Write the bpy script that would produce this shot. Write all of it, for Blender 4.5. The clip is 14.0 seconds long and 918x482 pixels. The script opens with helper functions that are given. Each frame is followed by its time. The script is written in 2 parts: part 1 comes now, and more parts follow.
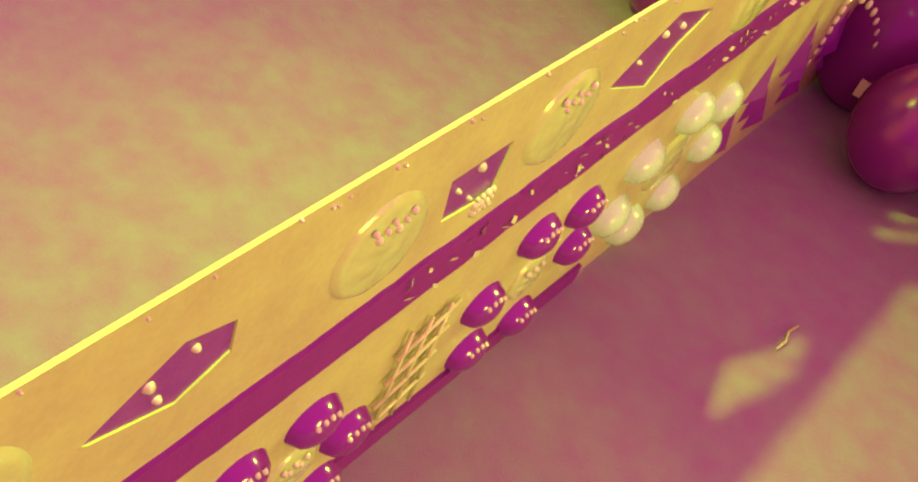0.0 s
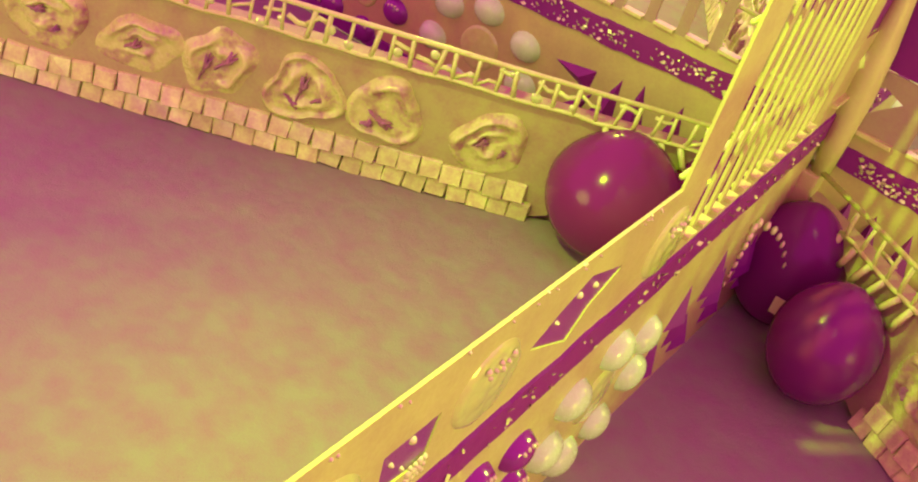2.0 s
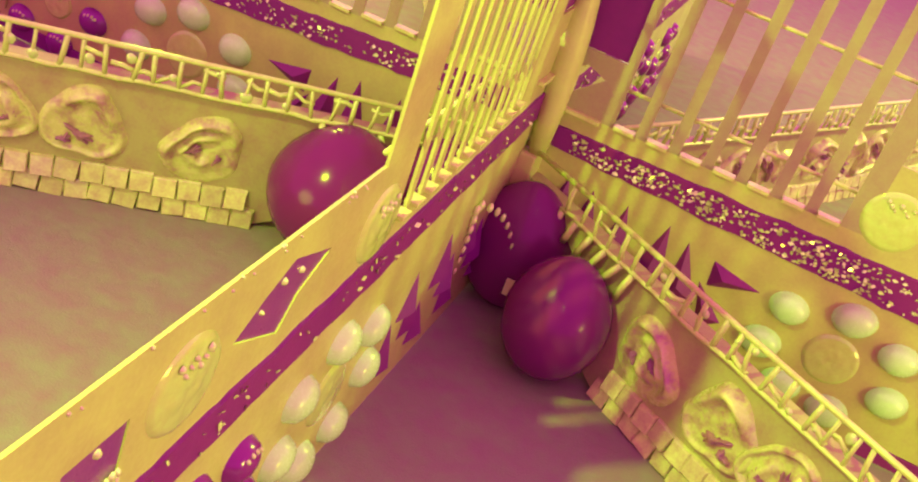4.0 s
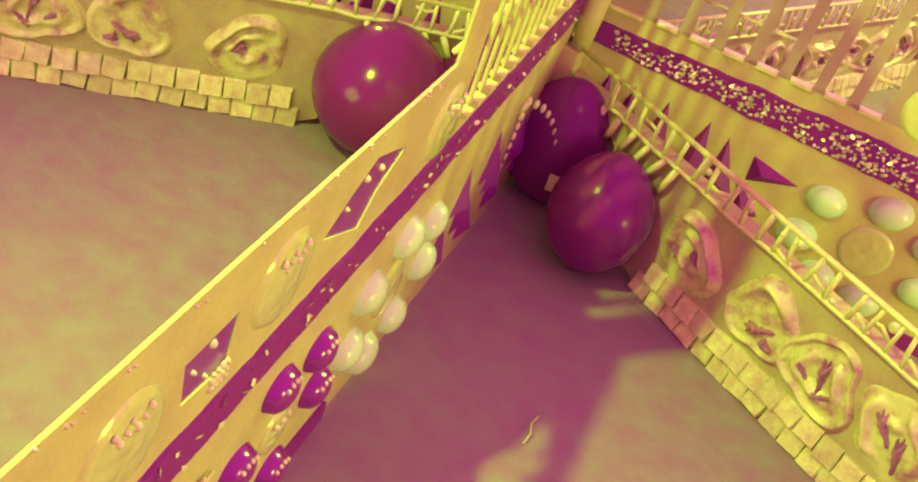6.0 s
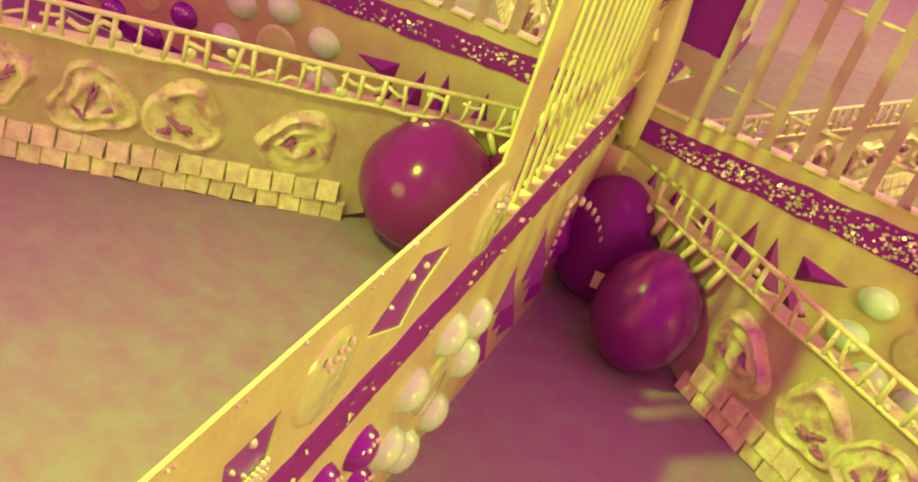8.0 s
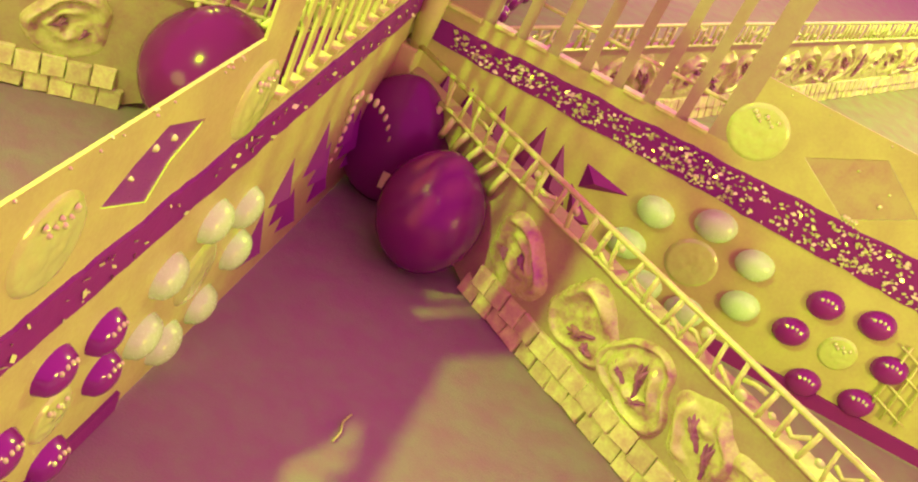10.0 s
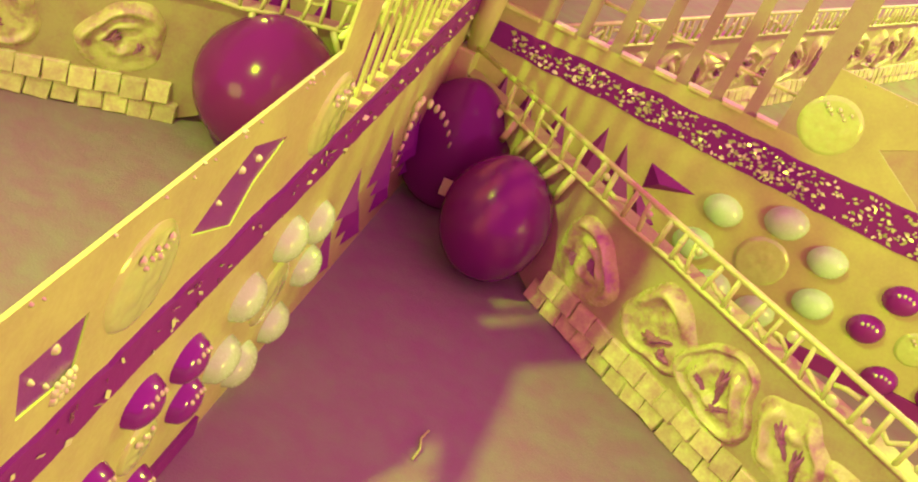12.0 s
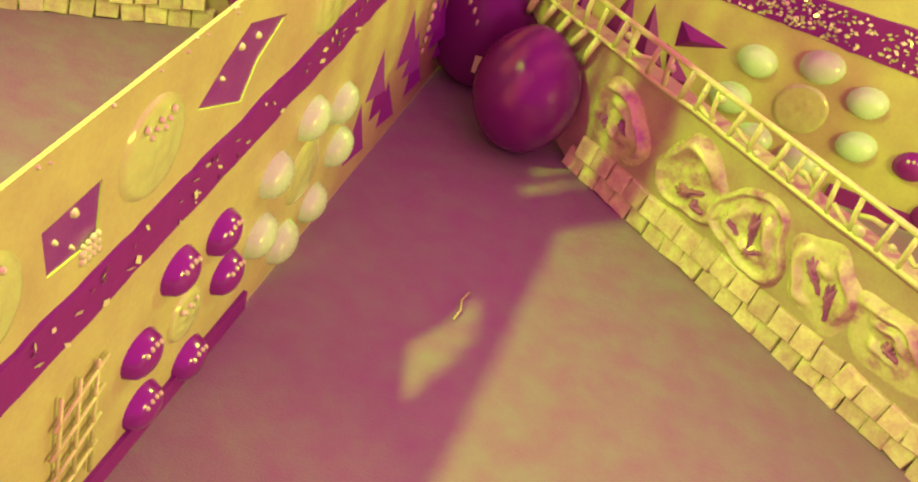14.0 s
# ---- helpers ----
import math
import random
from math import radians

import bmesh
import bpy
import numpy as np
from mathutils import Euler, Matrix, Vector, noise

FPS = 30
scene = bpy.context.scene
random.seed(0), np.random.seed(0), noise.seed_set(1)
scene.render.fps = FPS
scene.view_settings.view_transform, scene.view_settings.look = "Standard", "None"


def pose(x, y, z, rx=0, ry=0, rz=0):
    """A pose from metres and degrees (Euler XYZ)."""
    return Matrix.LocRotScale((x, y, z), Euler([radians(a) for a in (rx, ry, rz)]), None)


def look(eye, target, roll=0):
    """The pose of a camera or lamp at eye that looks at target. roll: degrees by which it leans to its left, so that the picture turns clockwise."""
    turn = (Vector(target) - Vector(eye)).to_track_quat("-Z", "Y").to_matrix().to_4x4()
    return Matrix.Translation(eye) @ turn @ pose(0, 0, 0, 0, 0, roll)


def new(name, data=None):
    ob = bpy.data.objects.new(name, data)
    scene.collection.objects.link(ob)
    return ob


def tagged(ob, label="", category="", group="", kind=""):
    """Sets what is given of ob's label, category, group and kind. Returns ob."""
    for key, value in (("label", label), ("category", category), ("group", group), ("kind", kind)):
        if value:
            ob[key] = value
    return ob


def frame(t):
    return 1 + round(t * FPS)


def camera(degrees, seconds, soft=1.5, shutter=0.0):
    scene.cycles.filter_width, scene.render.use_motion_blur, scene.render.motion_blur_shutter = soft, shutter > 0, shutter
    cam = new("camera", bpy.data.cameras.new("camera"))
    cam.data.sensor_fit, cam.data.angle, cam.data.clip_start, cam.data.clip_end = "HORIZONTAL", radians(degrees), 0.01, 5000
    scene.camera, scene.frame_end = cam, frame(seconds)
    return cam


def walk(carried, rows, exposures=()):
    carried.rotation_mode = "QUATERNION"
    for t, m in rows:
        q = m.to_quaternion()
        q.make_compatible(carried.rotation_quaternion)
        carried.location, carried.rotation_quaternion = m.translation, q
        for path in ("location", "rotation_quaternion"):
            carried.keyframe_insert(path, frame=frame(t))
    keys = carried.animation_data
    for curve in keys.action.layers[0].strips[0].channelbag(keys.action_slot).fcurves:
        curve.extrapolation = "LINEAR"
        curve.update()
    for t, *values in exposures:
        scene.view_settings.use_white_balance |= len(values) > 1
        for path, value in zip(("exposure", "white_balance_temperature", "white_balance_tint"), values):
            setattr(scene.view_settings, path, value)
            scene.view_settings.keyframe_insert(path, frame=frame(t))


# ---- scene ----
cam = camera(47.0, 14.0, soft=2.0)
PATH = [
    (0, (0.2129, -1.2657, 0.6846), (-0.3978, 0.008, -0.7312), 21.3),
    (0.5, (0.1986, -1.2758, 0.7042), (-0.5268, 0.0007, -0.6546), 17.75),
    (1, (0.1818, -1.2543, 0.7163), (-0.5743, 0.0651, -0.5821), 18.06),
    (1.5, (0.1983, -1.2632, 0.7418), (-0.5767, 0.1197, -0.4784), 17.33),
    (2, (0.2063, -1.2675, 0.7575), (-0.5274, 0.2007, -0.3856), 18.28),
    (2.5, (0.2116, -1.2477, 0.754), (-0.4552, 0.3122, -0.3048), 19.07),
    (3, (0.2052, -1.2361, 0.743), (-0.3744, 0.3994, -0.2515), 19.78),
    (3.5, (0.2223, -1.2249, 0.7265), (-0.2598, 0.4576, -0.241), 19.9),
    (4, (0.2457, -1.2242, 0.7209), (-0.1426, 0.4766, -0.2576), 19.92),
    (4.2, (0.2546, -1.2252, 0.7225), (-0.0974, 0.4717, -0.2757), 19.81),
    (6.3, (0.1869, -1.2663, 0.7161), (-0.1162, 0.349, -0.4249), 21.04),
    (6.5, (0.1781, -1.2634, 0.7125), (-0.1415, 0.3543, -0.4197), 21.19),
    (7, (0.166, -1.2683, 0.7139), (-0.2132, 0.3634, -0.3784), 20.72),
    (7.5, (0.1686, -1.2681, 0.7191), (-0.2572, 0.3795, -0.3317), 19.98),
    (8, (0.1966, -1.2581, 0.7204), (-0.2519, 0.3998, -0.3041), 19.21),
    (8.5, (0.2284, -1.255, 0.7242), (-0.1757, 0.4115, -0.3049), 19.61),
    (9, (0.2526, -1.2502, 0.7225), (-0.0512, 0.4253, -0.3259), 21.75),
    (9.2, (0.2595, -1.2478, 0.7078), (0.0125, 0.4407, -0.3347), 22.97),
    (11.3, (0.2162, -1.2222, 0.6959), (0.1752, 0.4968, -0.3241), 28.34),
    (11.5, (0.2073, -1.2233, 0.6934), (0.1506, 0.4936, -0.3315), 27.52),
    (12, (0.2041, -1.2199, 0.6801), (0.0658, 0.4761, -0.3701), 24.59),
    (12.5, (0.1828, -1.2224, 0.6678), (-0.0367, 0.4357, -0.4298), 21.48),
    (13, (0.1878, -1.2446, 0.6852), (-0.1104, 0.3611, -0.4692), 18.37),
    (13.5, (0.2227, -1.2436, 0.6883), (-0.0508, 0.3351, -0.5095), 17.57),
    (14, (0.2855, -1.2525, 0.6936), (0.0516, 0.3013, -0.5448), 17.32),
]
walk(cam, [(t, look(eye, target, roll)) for t, eye, target, roll in PATH])

# ---- world and lamps: magenta ambient added for the dark end of the two-tone grade, yellow lamps and fills ----
world = bpy.data.worlds.new("magenta_ambient")
scene.world = world
world.use_nodes = True
bg = world.node_tree.nodes["Background"]
bg.inputs[0].default_value = (0.61, 0.055, 0.42, 1)
bg.inputs[1].default_value = 2.55


def lamp_at(kind, energy, color, eye, target, size, cone=90):
    data = bpy.data.lights.new("lamp", kind)
    data.energy, data.color = energy, color
    if kind == "AREA":
        data.shape, data.size, data.size_y = "RECTANGLE", size, size * 0.6
    else:
        data.shadow_soft_size = size
    if kind == "SPOT":
        data.spot_size, data.spot_blend = radians(cone), 1.0
    ob = new("lamp", data)
    ob.matrix_world = look(eye, target)
    return ob


# a high lamp left of the panel and a weak one over the path, both set from shadow edges; added fill lamps: a low one
# beyond the border, one at the near left, two behind the far walls
lamp_at("SPOT", 68, (0.62, 1.0, 0.0), (-0.42, -0.95, 1.0), (0.72, -0.58, 0.0), 0.02, 124)
lamp_at("AREA", 10.5, (0.98, 1.0, 0.05), (1.5, -0.75, 0.32), (0.1, -0.6, 0.2), 0.3)
lamp_at("POINT", 0.9, (0.7, 1.0, 0.04), (0.36, -1.2, 1.0), (0, 0, 0), 0.03)
lamp_at("POINT", 19, (0.75, 1.0, 0.03), (-0.8, -1.5, 0.3), (0, 0, 0), 0.3)
lamp_at("POINT", 115, (0.7, 1.0, 0.04), (1.35, 1.35, 1.1), (0, 0, 0), 0.05)
lamp_at("POINT", 45, (0.75, 1.0, 0.04), (-1.0, 0.7, 0.8), (0, 0, 0), 0.05)


# ---- materials ----
def noise_node(n, l, geo, scale, detail):
    t = n.new("ShaderNodeTexNoise")
    t.inputs["Scale"].default_value, t.inputs["Detail"].default_value = scale, detail
    l.new(geo.outputs["Position"], t.inputs["Vector"])
    return t


def material(name, base, base2=None, rough=0.6, scale=40, fine=350, bump=0.2, metallic=0.0, coat=0.0, vary=0.0, mid=0.5, spread=0.2, specular=0.5):
    m = bpy.data.materials.new(name)
    m.use_nodes = True
    n, l = m.node_tree.nodes, m.node_tree.links
    b = n["Principled BSDF"]
    base2 = base2 or tuple(c * 0.72 for c in base)
    geo = n.new("ShaderNodeNewGeometry")
    a, f = noise_node(n, l, geo, scale, 5), noise_node(n, l, geo, fine, 3)
    mix = n.new("ShaderNodeMath")
    mix.operation = "MULTIPLY_ADD"
    l.new(f.outputs["Fac"], mix.inputs[0])
    mix.inputs[1].default_value = 0.35
    l.new(a.outputs["Fac"], mix.inputs[2])
    ramp = n.new("ShaderNodeMapRange")
    ramp.inputs["From Min"].default_value = mid + 0.17 - spread
    ramp.inputs["From Max"].default_value = mid + 0.17 + spread
    l.new(mix.outputs[0], ramp.inputs["Value"])
    col = n.new("ShaderNodeMix")
    col.data_type = "RGBA"
    col.inputs[6].default_value, col.inputs[7].default_value = (*base, 1), (*base2, 1)
    l.new(ramp.outputs["Result"], col.inputs[0])
    out = col.outputs[2]
    if vary:
        info, hsv, mr = n.new("ShaderNodeObjectInfo"), n.new("ShaderNodeHueSaturation"), n.new("ShaderNodeMapRange")
        mr.inputs["To Min"].default_value, mr.inputs["To Max"].default_value = 1 - vary, 1 + vary
        l.new(info.outputs["Random"], mr.inputs["Value"])
        l.new(mr.outputs["Result"], hsv.inputs["Value"])
        l.new(out, hsv.inputs["Color"])
        out = hsv.outputs["Color"]
    l.new(out, b.inputs["Base Color"])
    rr = n.new("ShaderNodeMapRange")
    rr.inputs["To Min"].default_value, rr.inputs["To Max"].default_value = max(0.02, rough - 0.08), min(1, rough + 0.1)
    l.new(f.outputs["Fac"], rr.inputs["Value"])
    l.new(rr.outputs["Result"], b.inputs["Roughness"])
    b.inputs["Metallic"].default_value = metallic
    b.inputs["Specular IOR Level"].default_value = specular
    b.inputs["Coat Weight"].default_value = coat
    b.inputs["Coat Roughness"].default_value = 0.08
    bp = n.new("ShaderNodeBump")
    bp.inputs["Strength"].default_value, bp.inputs["Distance"].default_value = bump, 0.002
    l.new(mix.outputs[0], bp.inputs["Height"])
    l.new(bp.outputs["Normal"], b.inputs["Normal"])
    return m


FLOOR = material("woven_floor", (0.27, 0.31, 0.17), (0.28, 0.21, 0.18), 0.85, 30, 420, 0.9, mid=0.52, spread=0.2, specular=0.2)
PLASTER = material("ochre_plaster", (0.5, 0.62, 0.14), (0.43, 0.47, 0.13), 0.42, 24, 260, 0.12, coat=0.1)
DARK = material("dark_violet_paint", (0.19, 0.016, 0.17), (0.21, 0.018, 0.18), 0.5, 60, 500, 0.3, specular=0.3)
GLOSS = material("glossy_dark_glaze", (0.175, 0.018, 0.125), (0.165, 0.018, 0.12), 0.16, 30, 400, 0.02, specular=0.35)
BEAD = material("glossy_dark_bead", (0.2, 0.014, 0.19), (0.22, 0.016, 0.2), 0.12, 60, 400, 0.05, coat=0.5)
PEARL = material("cream_pearl", (0.54, 0.97, 0.34), (0.5, 0.92, 0.3), 0.25, 60, 400, 0.04, coat=0.4, vary=0.05)
AMBER = material("amber_glass", (0.52, 0.8, 0.16), (0.48, 0.66, 0.14), 0.12, 70, 300, 0.2, coat=0.6, vary=0.06)
TILE = material("glazed_tile", (0.66, 0.84, 0.24), (0.5, 0.46, 0.2), 0.14, 60, 300, 0.25, coat=0.6, vary=0.14)
SHELL = material("shell", (0.6, 0.74, 0.2), (0.38, 0.2, 0.18), 0.26, 42, 200, 0.4, coat=0.4, mid=0.6, spread=0.12)
OLIVE = material("olive_plaster", (0.43, 0.48, 0.15), (0.38, 0.3, 0.15), 0.45, 34, 260, 0.35, coat=0.12, mid=0.58, spread=0.18)
NUT = material("dark_kernel", (0.3, 0.12, 0.22), (0.4, 0.22, 0.2), 0.35, 60, 300, 0.7, coat=0.3)
# darker plaster tone: shade on three of the four screens, put into the colour
SHADED_SCREEN = material("shaded_screen", (0.38, 0.42, 0.15), (0.35, 0.31, 0.15), 0.5, 35, 300, 0.3, coat=0.1)
BRASS = material("brass_rod", (0.62, 0.88, 0.2), (0.55, 0.66, 0.17), 0.22, 80, 400, 0.1, coat=0.4)
GLITTER = material("glitter_flake", (0.7, 0.97, 0.3), (0.6, 0.82, 0.25), 0.12, 90, 300, 0.05, metallic=0.3, coat=0.5)
SHADE_INFILL = material("shade_infill", (0.24, 0.06, 0.22), (0.2, 0.03, 0.22), 0.3, 50, 400, 0.15)
POST = material("cream_post", (0.54, 0.76, 0.16), (0.5, 0.66, 0.15), 0.4, 30, 300, 0.1, coat=0.2)
THREAD = material("thread", (0.6, 0.85, 0.2), None, 0.8, 90, 500, 0.2)


# ---- building helpers ----
def finish(bm, name, material_, smooth=False):
    me = bpy.data.meshes.new(name)
    bmesh.ops.recalc_face_normals(bm, faces=bm.faces[:])
    bm.to_mesh(me)
    bm.free()
    me.materials.append(material_)
    if smooth:
        me.shade_smooth()
    return me


def part(name, me, parent, m=None, label=""):
    ob = new(name, me)
    ob.parent = parent
    if m is not None:
        ob.matrix_basis = m
    return tagged(ob, label=label) if label else ob


def box(bm, x0, x1, y0, y1, z0, z1, bevel=0.0):
    vs = [bm.verts.new((x, y, z)) for x in (x0, x1) for y in (y0, y1) for z in (z0, z1)]
    fs = [bm.faces.new([vs[i] for i in q]) for q in ((0, 1, 3, 2), (4, 6, 7, 5), (0, 4, 5, 1), (2, 3, 7, 6), (0, 2, 6, 4), (1, 5, 7, 3))]
    if bevel:
        es = list({e for f in fs for e in f.edges})
        bmesh.ops.bevel(bm, geom=es, offset=bevel, segments=2, affect="EDGES", profile=0.6)
    return vs


def plate(outer, holes, half, back=None):
    """An upright plate in the local x-z plane with openings cut through it."""
    bm = bmesh.new()
    y0, y1 = (-half, half) if back is None else back
    for loop in [outer] + holes:
        vs = [bm.verts.new((x, y0, z)) for x, z in loop]
        for i in range(len(vs)):
            bm.edges.new((vs[i], vs[(i + 1) % len(vs)]))
    bmesh.ops.triangle_fill(bm, use_beauty=True, use_dissolve=False, edges=bm.edges[:])
    ext = bmesh.ops.extrude_face_region(bm, geom=bm.faces[:])
    bmesh.ops.translate(bm, verts=[v for v in ext["geom"] if isinstance(v, bmesh.types.BMVert)], vec=(0, y1 - y0, 0))
    return bm


def tube(bm, pts, r, sides=8):
    rings = []
    for i, p in enumerate(pts):
        p = Vector(p)
        d = (Vector(pts[min(i + 1, len(pts) - 1)]) - Vector(pts[max(i - 1, 0)])).normalized()
        a = d.orthogonal().normalized()
        b = d.cross(a)
        rings.append([bm.verts.new(p + r * (math.cos(k * math.tau / sides) * a + math.sin(k * math.tau / sides) * b)) for k in range(sides)])
    for r0, r1 in zip(rings, rings[1:]):
        for k in range(sides):
            bm.faces.new((r0[k], r0[(k + 1) % sides], r1[(k + 1) % sides], r1[k]))
    bm.faces.new(rings[0])
    bm.faces.new(rings[-1][::-1])


def dome_mesh(name, material_, rx, rz, depth, rings=6, n=20, folds=0.0, seed=0, outline=None, relief=None):
    """A cabochon or shell lying on the local x-z plane, bulging towards -y."""
    bm = bmesh.new()
    top = bm.verts.new((0, -depth * (1 + (relief(0, 0) if relief else 0)), 0))
    prev = None
    for i in range(1, rings + 1):
        u = i / rings
        ring = []
        for k in range(n):
            th = math.tau * k / n
            r = outline(th) if outline else 1.0
            r *= 1 + folds * noise.noise((math.cos(th) * 2, math.sin(th) * 2, seed)) * u
            x, z = rx * r * u * math.cos(th), rz * r * u * math.sin(th)
            h = math.sqrt(max(0, 1 - u * u)) + (relief(u, th) if relief else 0)
            if i == rings:
                h = 0
            ring.append(bm.verts.new((x, -depth * h, z)))
        for k in range(n):
            if prev is None:
                bm.faces.new((top, ring[k], ring[(k + 1) % n]))
            else:
                bm.faces.new((prev[k], ring[k], ring[(k + 1) % n], prev[(k + 1) % n]))
        prev = ring
    return finish(bm, name, material_, True)


# shared small meshes
egg_white = dome_mesh("pearl", PEARL, 0.0265, 0.022, 0.016)
egg_dark = dome_mesh("dark_bead", BEAD, 0.026, 0.0225, 0.015)
disc_mesh = dome_mesh("amber_disc", AMBER, 0.034, 0.034, 0.0045, 12, 36, relief=lambda u, th: 0.16 * math.exp(-((u - 0.88) / 0.08) ** 2) + 0.3 * noise.noise((u * math.cos(th) * 3.2, u * math.sin(th) * 3.2, 4)) * (1 - u * u) + 0.22 * max(0, noise.noise((u * math.cos(th) * 7, u * math.sin(th) * 7, 9))))
small_bead = dome_mesh("pearl_or_glint", GLITTER, 0.0023, 0.0026, 0.003, 3, 8)


def tri_mesh():
    bm = bmesh.new()
    a, b, c = (bm.verts.new(p) for p in ((-0.016, 0, 0), (0.016, 0, 0), (0.002, 0, 0.058)))
    p = bm.verts.new((0, -0.012, 0.016))
    for q in ((a, b, p), (b, c, p), (c, a, p), (a, c, b)):
        bm.faces.new(q)
    return finish(bm, "thorn", DARK)


thorn_mesh = tri_mesh()


def side(sgn, half, s, z, turn=0.0, k=1.0):
    """Pose of a piece on the visible face of an upright plate; sgn -1: the local -y face."""
    m = pose(s, sgn * half, z) @ (pose(0, 0, 0) if sgn < 0 else Matrix.Diagonal((1, -1, 1, 1)))
    return m @ pose(0, 0, 0, 0, turn, 0) @ Matrix.Diagonal((k, 1, k, 1))


FLOWER = [(-0.070, 0.043), (0.003, 0.065), (0.070, 0.043), (0.084, -0.016), (0.029, -0.063), (-0.035, -0.057), (-0.081, -0.015)]
BEADS = [
    [(-0.049, 0.051), (0.017, 0.060), (-0.064, -0.004), (0.064, 0.014), (-0.012, -0.060), (0.058, -0.049)],
    [(-0.010, 0.052), (0.051, 0.051), (-0.052, -0.004), (0.066, 0.000), (-0.035, -0.057), (0.030, -0.055)],
]


def fin(angle, sgn, k, band, low0, low1, sparkle, label, cuts, discs, lift=0.1, flowers=(0.487, 0.711), screen_mat=None, thorns=None, spike=1.3, crest=0.0, rise=0.02, bars=(0.125, 0.455), nb=7, st=0.47, infill_mat=None, tall=0.62, half=0.013):
    """A decorated wall that runs out from the middle post: pearls below, a glitter band, openings, and a barred part by the post."""
    root = tagged(new("ornamented_panel"), label, "panel", "panels round the post")
    root.matrix_basis = pose(0, 0, 0, 0, 0, angle)
    end = 1.32
    band0, band1, wide0, wide1 = band
    top = lambda s: band0 - band1 * s
    wide = lambda s: wide0 + wide1 * s
    low = lambda s: low0 - low1 * s
    base = band0 + rise
    edge = lambda s: base - band1 * s - 0.001
    outer = [(0.02, 0.004), (end, 0.004), (end, low(end) + crest), (st, low(st) + crest), (st, edge(st)), (0.02, edge(0.02))]
    back = tuple(sorted((sgn * half, sgn * (half - 0.003))))
    screen = [(0.012, edge(0.012)), (st, edge(st)), (st, tall), (0.012, tall)]
    holes, gaps, infills = [], [], []
    g0, g1 = bars
    pitch = (g1 - g0) / nb
    for i in range(nb):
        a = g0 + i * pitch
        zb = base - band1 * a + 0.003
        gaps.append([(a, zb), (a + pitch * 0.68, zb), (a + pitch * 0.68, tall - 0.05), (a, tall - 0.05)])
    p0, p1, pz = 0.02, 0.1 * k, band0 + 0.105
    gaps.append([(p0, pz), (p1, pz), (p1, pz + 0.092), (p0, pz + 0.092)])
    gaps.append([(p0, base + 0.008), (p0 + 0.004, base + 0.048), (p0 + 0.025, base + 0.062), (p0 + 0.052, base + 0.052)])
    for pts in cuts:
        holes.append(list(pts))
        cs, cz = sum(p[0] for p in pts) / len(pts), sum(p[1] for p in pts) / len(pts)
        infills.append([(cs + (x - cs) * 0.985, cz + (z - cz) * 0.985) for x, z in pts])
    part("body", finish(plate(outer, holes, half, back), "body", PLASTER), root)
    part("barred_screen", finish(plate(screen, gaps, 0.006, back), "barred_screen", screen_mat or SHADED_SCREEN), root, label="tall screen of upright bars")
    bm = bmesh.new()
    for z in (base + 0.05, base + 0.19):
        tube(bm, [(g0 - 0.004, sgn * 0.004, z), (st - 0.01, sgn * 0.004, z)], 0.0028, 6)
    part("cross_rod", finish(bm, "cross_rod", BRASS, True), root)
    # wavy dark band
    bm = bmesh.new()
    rows = []
    n = 110
    for i in range(n + 1):
        s = 0.03 + (end - 0.03) * i / n
        w1 = 0.0035 * noise.noise((s * 22, angle, 1)) + 0.002 * noise.noise((s * 70, angle, 2))
        w2 = 0.0035 * noise.noise((s * 22, angle, 5)) + 0.002 * noise.noise((s * 70, angle, 7))
        t, w = top(s), wide(s)
        y0, y1 = sgn * half, sgn * (half + 0.003)
        rows.append([bm.verts.new((s, y0, t + w1)), bm.verts.new((s, y1, t + w1 - 0.001)), bm.verts.new((s, y1, t - w + 0.001 + w2)), bm.verts.new((s, y0, t - w + w2))])
    for r0, r1 in zip(rows, rows[1:]):
        for j in range(3):
            bm.faces.new((r0[j], r0[j + 1], r1[j + 1], r1[j]))
    part("glitter_band", finish(bm, "glitter_band", DARK), root, label="dark violet band strewn with glitter")
    # flakes on the band
    bm = bmesh.new()
    rnd = random.Random(int(angle) + 400)
    for i in range(sparkle):
        s = 0.06 + (0.9 - 0.06) * rnd.random()
        if rnd.random() > 0.35 + 0.65 * max(0, noise.noise((s * 9, angle, 3)) + 0.35):
            continue
        z = top(s) - 0.004 - (wide(s) - 0.008) * rnd.random()
        r, a, t1, t2 = 0.0012 + 0.0016 * rnd.random(), rnd.random() * 3, rnd.uniform(-0.6, 0.6), rnd.uniform(-0.6, 0.6)
        y = sgn * (half + 0.0046)
        vs = []
        for q in range(4):
            dx, dz = r * math.cos(a + q * 1.571) * (1.7 if q % 2 else 0.8), r * math.sin(a + q * 1.571)
            vs.append(bm.verts.new((s + dx, y + sgn * (t1 * dx + t2 * dz), z + dz)))
        tip = bm.verts.new((s, y - sgn * 0.0012, z))
        bm.faces.new(vs)
        for q in range(4):
            bm.faces.new((vs[q], vs[(q + 1) % 4], tip))
    tagged(part("glitter", finish(bm, "glitter", GLITTER), root), kind="stuff")
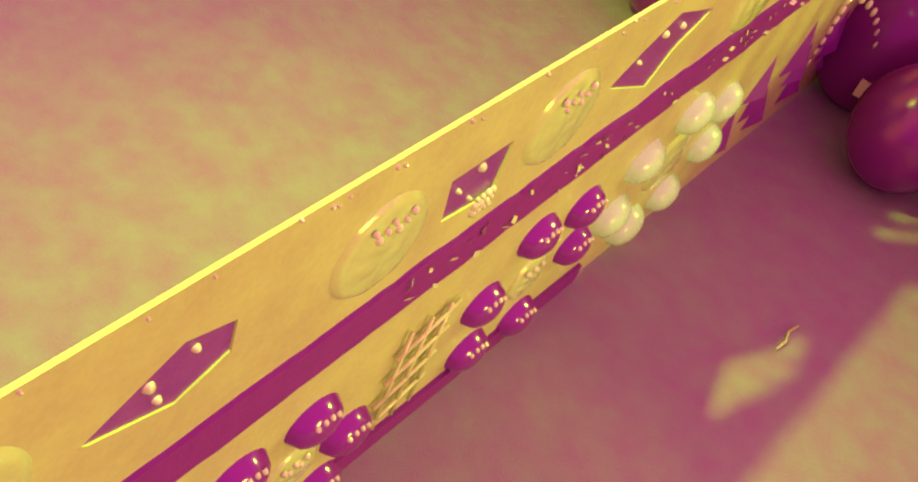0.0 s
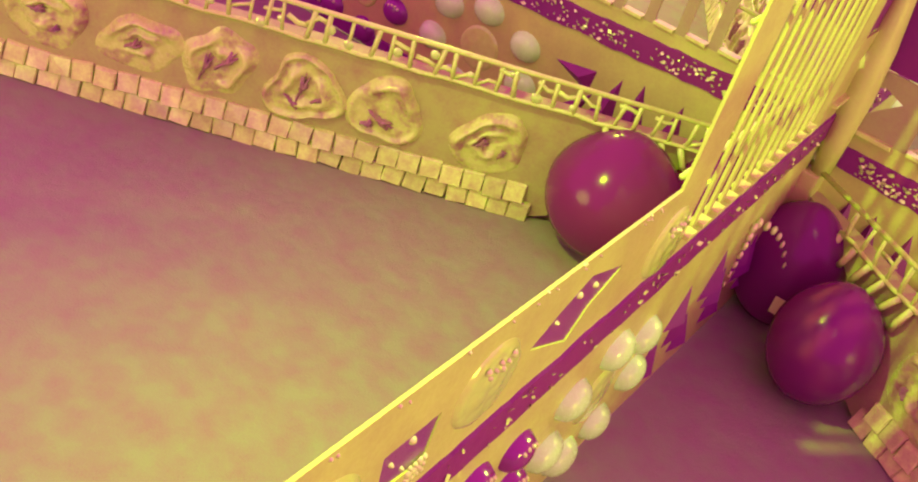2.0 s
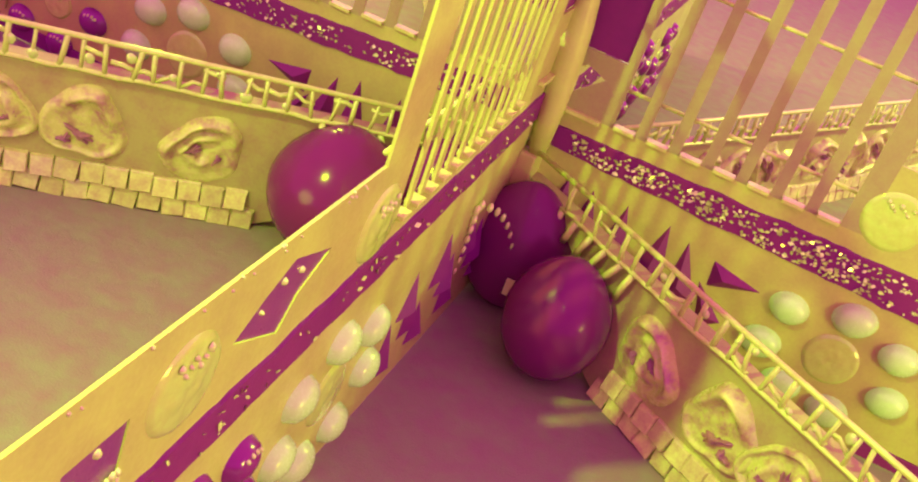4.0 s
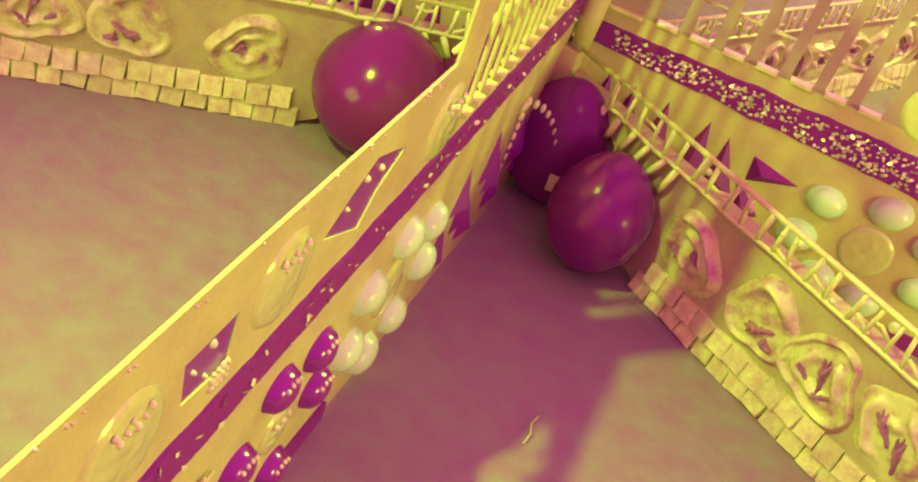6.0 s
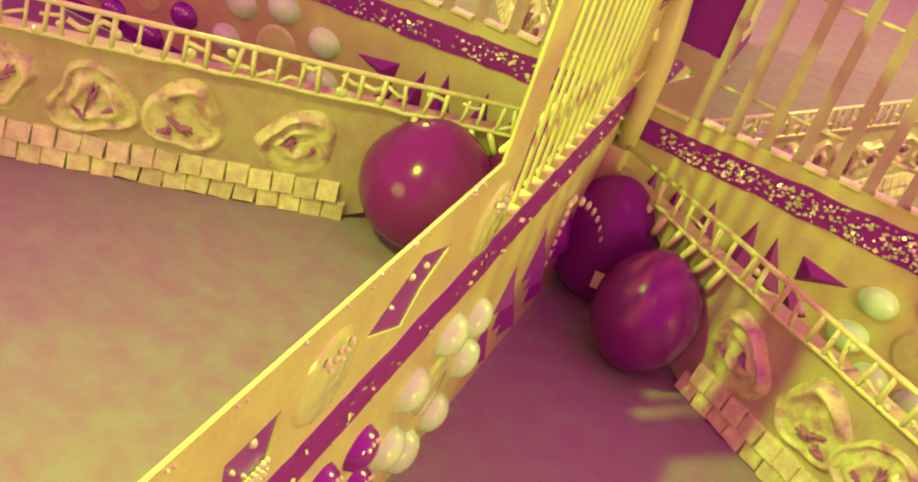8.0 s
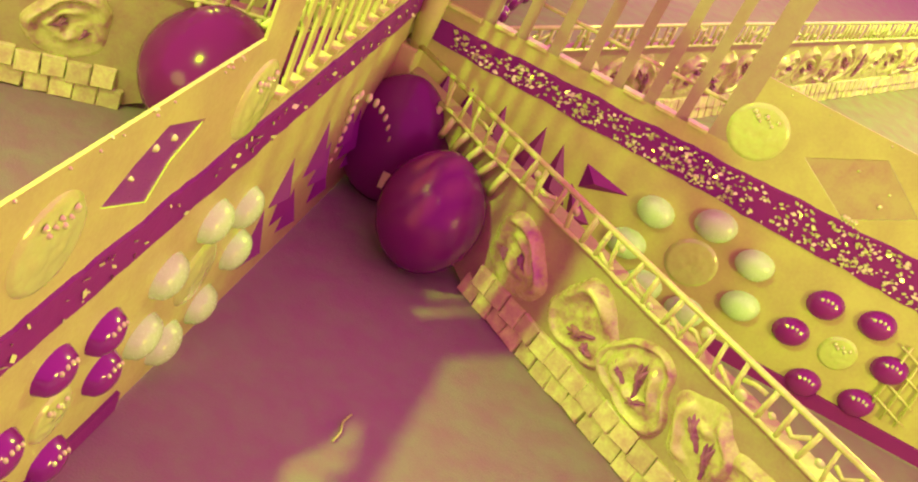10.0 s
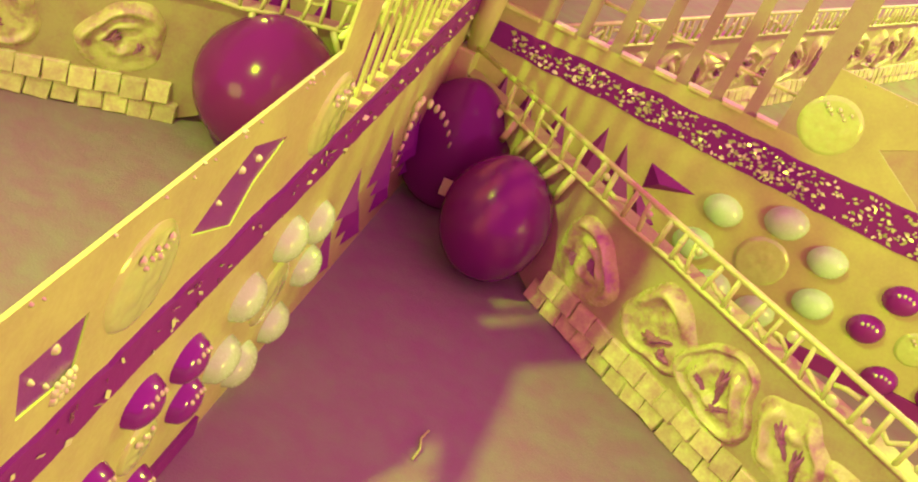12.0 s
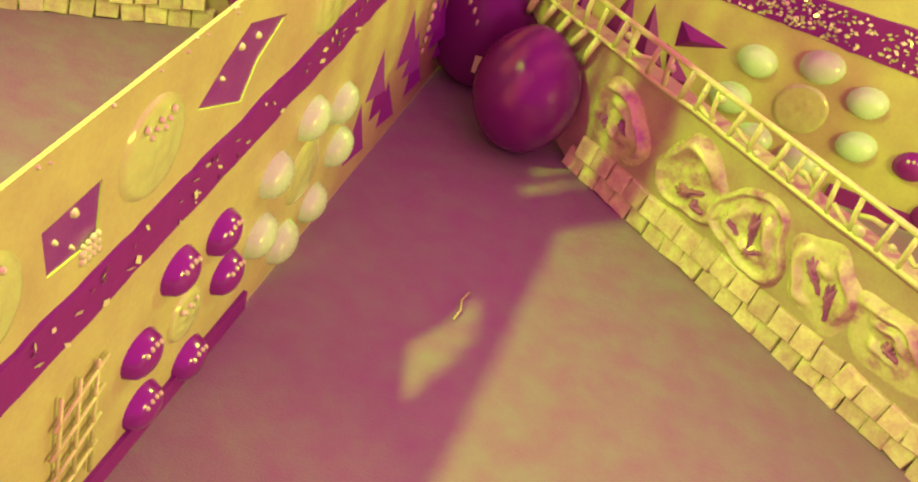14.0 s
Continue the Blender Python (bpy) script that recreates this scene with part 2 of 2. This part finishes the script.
    # sills of the barred openings
    for i in range(nb):
        a = g0 + i * pitch
        bm = bmesh.new()
        zb = base - band1 * a
        box(bm, a + 0.001, a + pitch * 0.68 - 0.001, sgn * half - 0.007, sgn * half + 0.007, zb - 0.001, zb + 0.004, 0.001)
        part("sill", finish(bm, "sill", BRASS), root)
    bm = bmesh.new()
    box(bm, p0 + 0.001, p1 - 0.001, sgn * (half - 0.004) - 0.001, sgn * (half - 0.004) + 0.001, pz + 0.001, pz + 0.091)
    part("dark_pane", finish(bm, "dark_pane", DARK), root, label="dark glossy square pane")
    bm = bmesh.new()
    box(bm, p0 + 0.005, p1, sgn * half - 0.006, sgn * half + 0.006, pz + 0.115, pz + 0.121, 0.001)
    part("sill", finish(bm, "sill", BRASS), root)
    bm = bmesh.new()
    box(bm, p0, p1 - 0.004, sgn * half - 0.007, sgn * half + 0.007, base - 0.003, base + 0.003, 0.001)
    part("sill", finish(bm, "sill", BRASS), root)
    # pearls and beads
    c0, zc = flowers[0], lift
    for dx, dz in FLOWER:
        part("pearl", egg_white, root, side(sgn, half, c0 + dx, zc + dz, rnd.uniform(-10, 10), rnd.uniform(0.95, 1.05)))
    part("amber_disc", disc_mesh, root, side(sgn, half, c0 + 0.002, zc + 0.004))
    for c, z0, spots in zip((flowers[1], flowers[1] + 0.252), (zc - 0.010, zc - 0.028), BEADS):
        for dx, dz in spots:
            part("dark_bead", egg_dark, root, side(sgn, half, c + dx, z0 + dz, -12, 0.92))
            # glints on the dark bead, modelled as four tiny bright dots
            for q in range(4):
                part("pearl_or_glint", small_bead, root, side(sgn, half + 0.011, c + dx - 0.010 + 0.006 * q, z0 + dz + 0.012 - 0.0016 * (q - 1.5) ** 2 * 0.6))
        part("amber_disc", disc_mesh, root, side(sgn, half, c, z0, 40, 0.72))
        for q in range(5):
            part("pearl_or_glint", small_bead, root, side(sgn, half + 0.004, c - 0.010 + 0.005 * q, z0 + 0.012 - 0.004 * (q % 2), 0, 1.2))
    # thorns
    for s, z, r, kk in thorns or ((0.085, 0.108, -2, 0.95), (0.13, 0.102, -6, 1.0), (0.18, 0.098, -4, 1.05), (0.238, 0.094, 0, 1.1), (0.29, 0.086, -12, 1.1), (0.318, 0.142, 84, 0.85), (0.345, 0.075, -34, 0.8)):
        part("thorn", thorn_mesh, root, side(sgn, half, s * k, z, r, kk * spike))
    # discs above the band
    for s, z in discs:
        part("amber_disc", disc_mesh, root, side(sgn, half, s, z, 25 * s, 1.08))
        for q in range(7):
            part("pearl_or_glint", small_bead, root, side(sgn, half + 0.004, s - 0.016 + 0.005 * q, z + 0.022 - 0.004 * (q % 3), 0, rnd.uniform(0.8, 1.5)))
    cs, cz = cuts[-2 if len(cuts) > 1 else 0][-1]
    for q in range(12):
        part("pearl_or_glint", small_bead, root, side(sgn, half, cs + 0.005 * (q % 4), cz - 0.008 + 0.006 * (q // 4), 0, rnd.uniform(0.8, 1.6)))
    # grains along the top edge
    for q in range(34):
        s = st + 0.02 + (end - st - 0.04) * rnd.random()
        part("grain", small_bead, root, side(sgn, half - 0.001, s, low(s) + crest - 0.004 + rnd.uniform(-0.003, 0.004), 0, rnd.uniform(0.45, 0.8)))
    # lattice of rods
    bm = bmesh.new()
    y = sgn * (half + 0.004)
    for q in range(4):
        tube(bm, [(0.82 * k + 0.004 * q, y, 0.145 - 0.026 * q), (0.88 * k + 0.004 * q, y, 0.125 - 0.026 * q)], 0.0019, 6)
    for q in range(3):
        tube(bm, [(0.832 * k + 0.02 * q, y, 0.15), (0.84 * k + 0.02 * q, y, 0.04)], 0.0017, 6)
    part("lattice", finish(bm, "lattice", BRASS, True), root, label="small brass lattice")
    # dark foot strip
    bm = bmesh.new()
    box(bm, 0.6 * k, end, sgn * half, sgn * (half + 0.004), 0.004, 0.026)
    part("foot_strip", finish(bm, "foot_strip", DARK), root)
    # opaque sheets set in the openings, coloured as the floor beyond, its shade painted dark
    for pts in infills:
        m = plate(pts, [], 0.003, tuple(sorted((sgn * (half - 0.0025), sgn * (half - 0.0012)))))
        infill = part("infill", finish(m, "infill", infill_mat or SHADE_INFILL), root, label="" if infill_mat else "dark sheet in place of the shaded floor behind the opening")
        # casts no shadow, so lamp light still falls through the opening
        infill.visible_shadow = False
        for q in range(3):
            (x0, z0), (x1, z1) = pts[q], pts[q + 1]
            u = rnd.uniform(0.3, 0.7)
            x, z = x0 + (x1 - x0) * u, z0 + (z1 - z0) * u
            x, z = x + (sum(p[0] for p in pts) / len(pts) - x) * 0.4, z + (sum(p[1] for p in pts) / len(pts) - z) * 0.4
            part("glass_bit", small_bead, root, side(sgn, half - 0.0012, x, z, rnd.uniform(0, 90), rnd.uniform(0.7, 1.6)))
    return root


# shells and dried slices: rims and ridges over a flat back, five kinds
def fold(u, th, at, centre, wide, thick):
    """A rounded ridge round part of a slice: at a share of its radius, centred on an angle."""
    d = (th - radians(centre) + math.pi) % math.tau - math.pi
    return math.exp(-((u - at) / thick) ** 2 - (d / radians(wide)) ** 4)


def slice_mesh(rx, rz, depth, seed, waves, folds):
    """A dried slice or shell: sunken crinkled middle, thick folds near its rim."""
    def relief(u, th):
        x, z = u * math.cos(th), u * math.sin(th)
        crinkle = 0.22 * noise.noise((x * 3.2, z * 3.2, seed)) + 0.12 * (0.5 - abs(noise.noise((x * 6, z * 6, seed + 7)))) + 0.03 * noise.noise((x * 15, z * 15, seed + 3))
        return -0.72 * math.sqrt(max(0, 1 - u * u)) + crinkle * (0.3 + 0.7 * (1 - u * u)) + sum(h * fold(u, th, at + 0.07 * noise.noise((th * 1.5, seed, at)), c, w, t) for h, at, c, w, t in folds)
    return dome_mesh("shell", SHELL, rx, rz, depth, 20, 64, 0.07, seed, outline=lambda th: 1 + sum(a * math.cos(n * th + p) for n, a, p in waves), relief=relief)


SHELLS = [
    slice_mesh(0.056, 0.047, 0.0125, 2, ((2, 0.08, 2.0), (3, 0.06, 0)), ((1.1, 0.82, 70, 105, 0.14), (0.7, 0.45, 60, 80, 0.1), (0.6, 0.3, -60, 60, 0.13))),
    slice_mesh(0.050, 0.052, 0.0125, 11, ((3, 0.13, 1.9), (2, 0.06, 0)), ((1.15, 0.76, 95, 70, 0.17), (0.5, 0.88, 265, 90, 0.07))),
    slice_mesh(0.054, 0.052, 0.011, 23, ((3, 0.15, 1.2), (2, 0.06, 0.4), (5, 0.03, 0)), ((0.7, 0.9, 0, 400, 0.07), (0.8, 0.5, 200, 50, 0.14), (0.8, 0.5, 40, 50, 0.14), (0.7, 0.45, 300, 40, 0.14))),
    slice_mesh(0.046, 0.058, 0.011, 37, ((2, 0.1, 1.0), (5, 0.08, 0.3)), ((0.9, 0.7, 180, 55, 0.14), (0.8, 0.7, 0, 55, 0.13), (0.5, 0.35, 90, 50, 0.12))),
    slice_mesh(0.056, 0.045, 0.0115, 51, ((2, 0.1, 0.4), (4, 0.08, 1.0)), ((1.0, 0.78, 90, 75, 0.14), (0.8, 0.42, 90, 70, 0.12), (0.5, 0.3, 270, 60, 0.14))),
]
core_mesh = dome_mesh("kernel", NUT, 0.02, 0.02, 0.0075, 7, 36, 0.3, 41, outline=lambda th: 0.7 + 0.28 * math.sin(3 * th + 1) + 0.16 * math.sin(7 * th) + 0.1 * math.sin(11 * th + 2), relief=lambda u, th: 0.3 * math.sin(5 * th + 8 * u) * u)
CORES = [
    [(0.012, 0.004, 20, 0.8, 0.35), (-0.018, -0.012, 50, 0.5, 0.25)],
    [(0.0, -0.014, -15, 1.1, 0.4), (0.016, -0.026, 30, 0.5, 0.35)],
    [(0.0, 0.008, 60, 1.3, 0.4), (-0.022, -0.012, 20, 0.8, 0.35), (0.018, -0.014, -50, 0.9, 0.35)],
    [(-0.01, 0.012, 70, 1.2, 0.4), (0.012, -0.012, 95, 1.3, 0.35)],
    [(0.008, 0.0, 20, 0.7, 0.4)],
]


def tile_meshes():
    out = []
    rnd = random.Random(5)
    for i in range(4):
        bm = bmesh.new()
        loops = []
        for sx, sz, y in ((0.0138, 0.0122, 0.0), (0.0136, 0.0120, -0.0065), (0.0120, 0.0104, -0.0082)):
            ox, oz = rnd.uniform(-0.0006, 0.0006), rnd.uniform(-0.0006, 0.0006)
            loops.append([bm.verts.new((a * sx + ox + rnd.uniform(-0.0008, 0.0008), y + (0.003 * b + rnd.uniform(-0.0008, 0.0008)) * (y < 0), b * sz + oz)) for a, b in ((-1, -1), (1, -1), (1, 1), (-1, 1))])
        for l0, l1 in zip(loops, loops[1:]):
            for q in range(4):
                bm.faces.new((l0[q], l0[(q + 1) % 4], l1[(q + 1) % 4], l1[q]))
        bm.faces.new(loops[-1])
        out.append(finish(bm, "tile", TILE))
    return out


TILES = tile_meshes()


def fence(angle, sgn, k, label, half=0.008, start=0.285, end=1.25):
    """A low border with two rows of tiles, a row of shells and a brass railing."""
    root = tagged(new("shell_border"), label, "border", "shell borders")
    root.matrix_basis = pose(0, 0, 0, 0, 0, angle)
    rnd = random.Random(int(angle) + 900)
    bm = plate([(start, 0.0), (end, 0.0), (end, 0.166), (0.03, 0.166), (0.03, 0.15), (0.075, 0.154), (0.125, 0.144), (0.168, 0.122), (0.20, 0.09), (start - 0.07, 0.05), (start - 0.03, 0.012)], [], half)
    part("body", finish(bm, "body", OLIVE), root)
    # tiles, two rows
    for row in range(2):
        s = start + 0.008 + row * 0.012
        while s < end - 0.02:
            m = side(sgn, half, s + 0.0005, 0.0125 + row * 0.0235 + rnd.uniform(-0.0015, 0.0015), rnd.uniform(-7, 7))
            part("tile", TILES[rnd.randrange(4)], root, m)
            s += 0.0285 + rnd.uniform(-0.001, 0.001)
    # shells
    for i, (s, z, r, kk) in enumerate(((0.322, 0.093, 14, 0.92), (0.437, 0.098, -10, 0.95), (0.525, 0.095, 20, 0.92), (0.618, 0.1, -20, 0.9), (0.70, 0.095, 10, 0.9), (0.80, 0.1, -15, 0.95), (0.90, 0.098, 25, 0.95), (1.0, 0.098, -12, 0.95), (1.1, 0.098, 15, 0.95), (1.2, 0.1, -8, 0.95), (1.3, 0.098, 20, 0.95), (1.4, 0.1, 5, 0.95), (1.5, 0.098, -15, 0.95), (1.6, 0.1, 12, 0.95), (1.7, 0.098, -6, 0.95), (1.8, 0.1, 14, 0.95), (1.9, 0.098, -20, 0.95), (2.0, 0.1, 8, 0.95), (2.1, 0.098, 0, 0.95))):
        if s * k > end - 0.05:
            break
        ob = part("shell", SHELLS[i % 5], root, side(sgn, half, s * k, z, r, kk))
        for x, zz, turn, sx, sz in CORES[i % 5]:
            part("kernel", core_mesh, ob, pose(x, -0.004, zz, 0, turn, 0) @ Matrix.Diagonal((sx, 1, sz, 1)), "dark crinkled kernel")
    # railing
    y = sgn * (half + 0.006)
    bm = bmesh.new()
    tube(bm, [(0.02, y, 0.205), (0.4, y, 0.207), (0.8, y, 0.211), (end, y, 0.213)], 0.0036, 8)
    part("top_rod", finish(bm, "top_rod", BRASS, True), root, label="straight brass top rod")
    bm = bmesh.new()
    tube(bm, [(0.12 + 0.025 * i, y + sgn * 0.001, 0.168 + 0.003 * noise.noise((i * 0.7, angle, 0))) for i in range(int((end - 0.12) / 0.025) + 1)], 0.0032, 6)
    part("lower_rod", finish(bm, "lower_rod", BRASS, True), root)
    s = 0.13
    while s < end - 0.03:
        bm = bmesh.new()
        lean, r = rnd.uniform(-0.007, 0.007), rnd.uniform(0.0024, 0.0038)
        tube(bm, [(s, y, 0.166), (s + lean * 0.6, y + sgn * 0.002, 0.187), (s + lean, y, 0.207)], r, 6)
        if rnd.random() < 0.6:
            zz = rnd.uniform(0.178, 0.196)
            tube(bm, [(s, y, zz), (s + 0.012, y + sgn * 0.001, zz + rnd.uniform(-0.006, 0.006)), (s + 0.026, y, zz + rnd.uniform(-0.012, 0.012))], r * 0.9, 6)
        part("rung", finish(bm, "rung", BRASS, True), root)
        s += rnd.uniform(0.020, 0.031)
    for q in range(18):
        part("glass_bit", small_bead, root, side(sgn, half + 0.008, 0.3 + 0.045 * q + rnd.uniform(-0.02, 0.02), rnd.uniform(0.17, 0.2), rnd.uniform(0, 90), rnd.uniform(1.5, 3.2)))
    # curved sticks over the gap beside the post
    for i in range(7):
        bm = bmesh.new()
        s0 = 0.09 + 0.026 * i
        tube(bm, [(s0, y, 0.128 + 0.004 * i % 0.012), (s0 + 0.006, y + sgn * 0.005, 0.145), (s0 + rnd.uniform(0.004, 0.02), y, 0.166)], 0.0045, 8)
        part("stick", finish(bm, "stick", BRASS, True), root)
    return root


# ---- large structure ----
bm = bmesh.new()
bmesh.ops.create_grid(bm, x_segments=2, y_segments=2, size=60)
floor = tagged(new("floor", finish(bm, "floor", FLOOR)), "woven cloth floor in ochre tones", "floor", kind="structure")

CUTS = (
    ((0.595, 0.306), (0.655, 0.324), (0.690, 0.307), (0.722, 0.287), (0.656, 0.259), (0.636, 0.285)),
    ((0.828, 0.297), (0.884, 0.294), (0.880, 0.258), (0.832, 0.254)),
    ((1.037, 0.292), (1.068, 0.300), (1.123, 0.268), (1.070, 0.253), (1.038, 0.268)),
)
DISCS = ((0.505, 0.288), (0.775, 0.288), (0.937, 0.276), (1.18, 0.280))
SLIVERS = tuple((0.10 + 0.03 * q, 0.035 + 0.03 * (q % 3), -14 + 9 * (q % 4), 1.0 + 0.2 * (q % 2)) for q in range(10))
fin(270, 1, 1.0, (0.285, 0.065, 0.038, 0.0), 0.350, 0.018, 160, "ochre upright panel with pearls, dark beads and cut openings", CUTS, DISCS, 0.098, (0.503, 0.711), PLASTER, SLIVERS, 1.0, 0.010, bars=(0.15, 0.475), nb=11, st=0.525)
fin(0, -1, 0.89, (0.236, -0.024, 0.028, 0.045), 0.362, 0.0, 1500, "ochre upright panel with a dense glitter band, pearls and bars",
    (((0.499, 0.297), (0.581, 0.341), (0.651, 0.295), (0.579, 0.251)), ((0.80, 0.31), (0.86, 0.34), (0.90, 0.30), (0.85, 0.27))), ((0.438, 0.298), (0.72, 0.30)), 0.102, (0.455, 0.674), rise=0.024, bars=(0.101, 0.402), st=0.415, infill_mat=OLIVE)
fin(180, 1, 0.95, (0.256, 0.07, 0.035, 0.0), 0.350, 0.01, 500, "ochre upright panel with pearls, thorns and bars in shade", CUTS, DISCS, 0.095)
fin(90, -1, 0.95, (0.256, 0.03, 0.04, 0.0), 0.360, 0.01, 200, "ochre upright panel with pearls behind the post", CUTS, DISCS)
fence(-33.3, -1, 1.0, "low border with tiles, shells and a brass railing", 0.012, 0.275)
fence(211.4, 1, 1.2, "low border with large shells and a brass railing", 0.012, 0.315)
fence(62, -1, 1.0, "low shell border behind the bars", end=2.2)
fence(118, 1, 1.0, "low shell border behind the far bars")

# middle post
root = tagged(new("middle_post"), "cream tapered post on a pale block", "post")
bm = bmesh.new()
prof = [(0.0, 0.011), (0.05, 0.016), (0.11, 0.020), (0.17, 0.019), (0.24, 0.013), (0.42, 0.008)]
rings = []
for z, r in prof:
    rings.append([bm.verts.new((r * math.cos(a * math.tau / 12) , r * math.sin(a * math.tau / 12), z)) for a in range(12)])
for r0, r1 in zip(rings, rings[1:]):
    for q in range(12):
        bm.faces.new((r0[q], r0[(q + 1) % 12], r1[(q + 1) % 12], r1[q]))
bm.faces.new(rings[0])
bm.faces.new(rings[-1])
part("shaft", finish(bm, "shaft", POST, True), root, pose(0.029, -0.036, 0.2, 0, -3, 0))
bm = bmesh.new()
box(bm, -0.012, 0.034, -0.052, 0.012, 0.0, 0.2, 0.003)
part("block", finish(bm, "block", POST), root)
for q in range(16):
    part("tile", TILES[q % 4], root, pose(-0.012 + 0.012 * (q % 2), -0.052, 0.19 + 0.013 * (q // 2)) @ pose(0, 0, 0, 0, 20 * (q % 3), 0) @ Matrix.Diagonal((0.5, 0.6, 0.6, 1)))


# dark glazed balls in the corners beside the post
def ball(x, y, rx, ry, rz, label):
    bm = bmesh.new()
    bmesh.ops.create_uvsphere(bm, u_segments=48, v_segments=28, radius=1)
    for v in bm.verts:
        taper = 1 - 0.22 * max(0, v.co.z) ** 2
        v.co = (v.co.x * rx * taper, v.co.y * ry * taper, v.co.z * rz)
    ob = tagged(new("glazed_ball", finish(bm, "glazed_ball", GLOSS, True)), label, "ball", "glazed balls")
    ob.matrix_basis = pose(x, y, rz)
    return ob


ball(0.146, -0.168, 0.064, 0.068, 0.080, "large glossy dark ball beside the shell border")
ball(-0.165, -0.148, 0.088, 0.088, 0.088, "large glossy dark ball in the corner")
ball(0.056, -0.074, 0.070, 0.046, 0.091, "slim upright dark glossy ball by the post")
ball(-0.070, -0.070, 0.062, 0.062, 0.090, "smaller upright dark glossy ball in shade")

# reflections in the slim dark ball, modelled as a pale plate and two strings of beads, placed to fit the camera's view
bm = bmesh.new()
box(bm, -0.0115, 0.0115, -0.002, 0.002, -0.0105, 0.0105, 0.001)
ob = tagged(new("reflection_plate", finish(bm, "reflection_plate", POST)), "small pale plate in place of a reflection in the dark ball", "plate")
ob.matrix_basis = pose(0.0786, -0.124, 0.0608, -20, 0, 10)
for ends in (((0.018, -0.180, 0.175), (0.040, -0.130, 0.160), (0.0575, -0.122, 0.1125)), ((0.017, -0.190, 0.172), (0.017, -0.181, 0.130), (0.017, -0.188, 0.086))):
    root = tagged(new("reflection_beads"), "short string of pale beads in place of a reflection in the dark ball", "beads", "bead strings")
    (xa, ya, za), (xb, yb, zb), (xc, yc, zc_) = ends
    for q in range(7):
        t = q / 6
        p = Vector((xa, ya, za)) * (1 - t) ** 2 + Vector((xb, yb, zb)) * 2 * t * (1 - t) + Vector((xc, yc, zc_)) * t * t
        part("bead", small_bead, root, Matrix.Translation(p) @ pose(0, 0, 0, -20, 0, 0) @ Matrix.Diagonal((1.8 - t, 1, 2.6 - t, 1)))

# loose thread on the floor
bm = bmesh.new()
tube(bm, [(0.19, -0.50, 0.002), (0.192, -0.485, 0.003), (0.188, -0.47, 0.002), (0.191, -0.455, 0.002)], 0.0012, 6)
tagged(new("thread", finish(bm, "thread", THREAD, True)), "short pale thread lying on the floor", "thread")
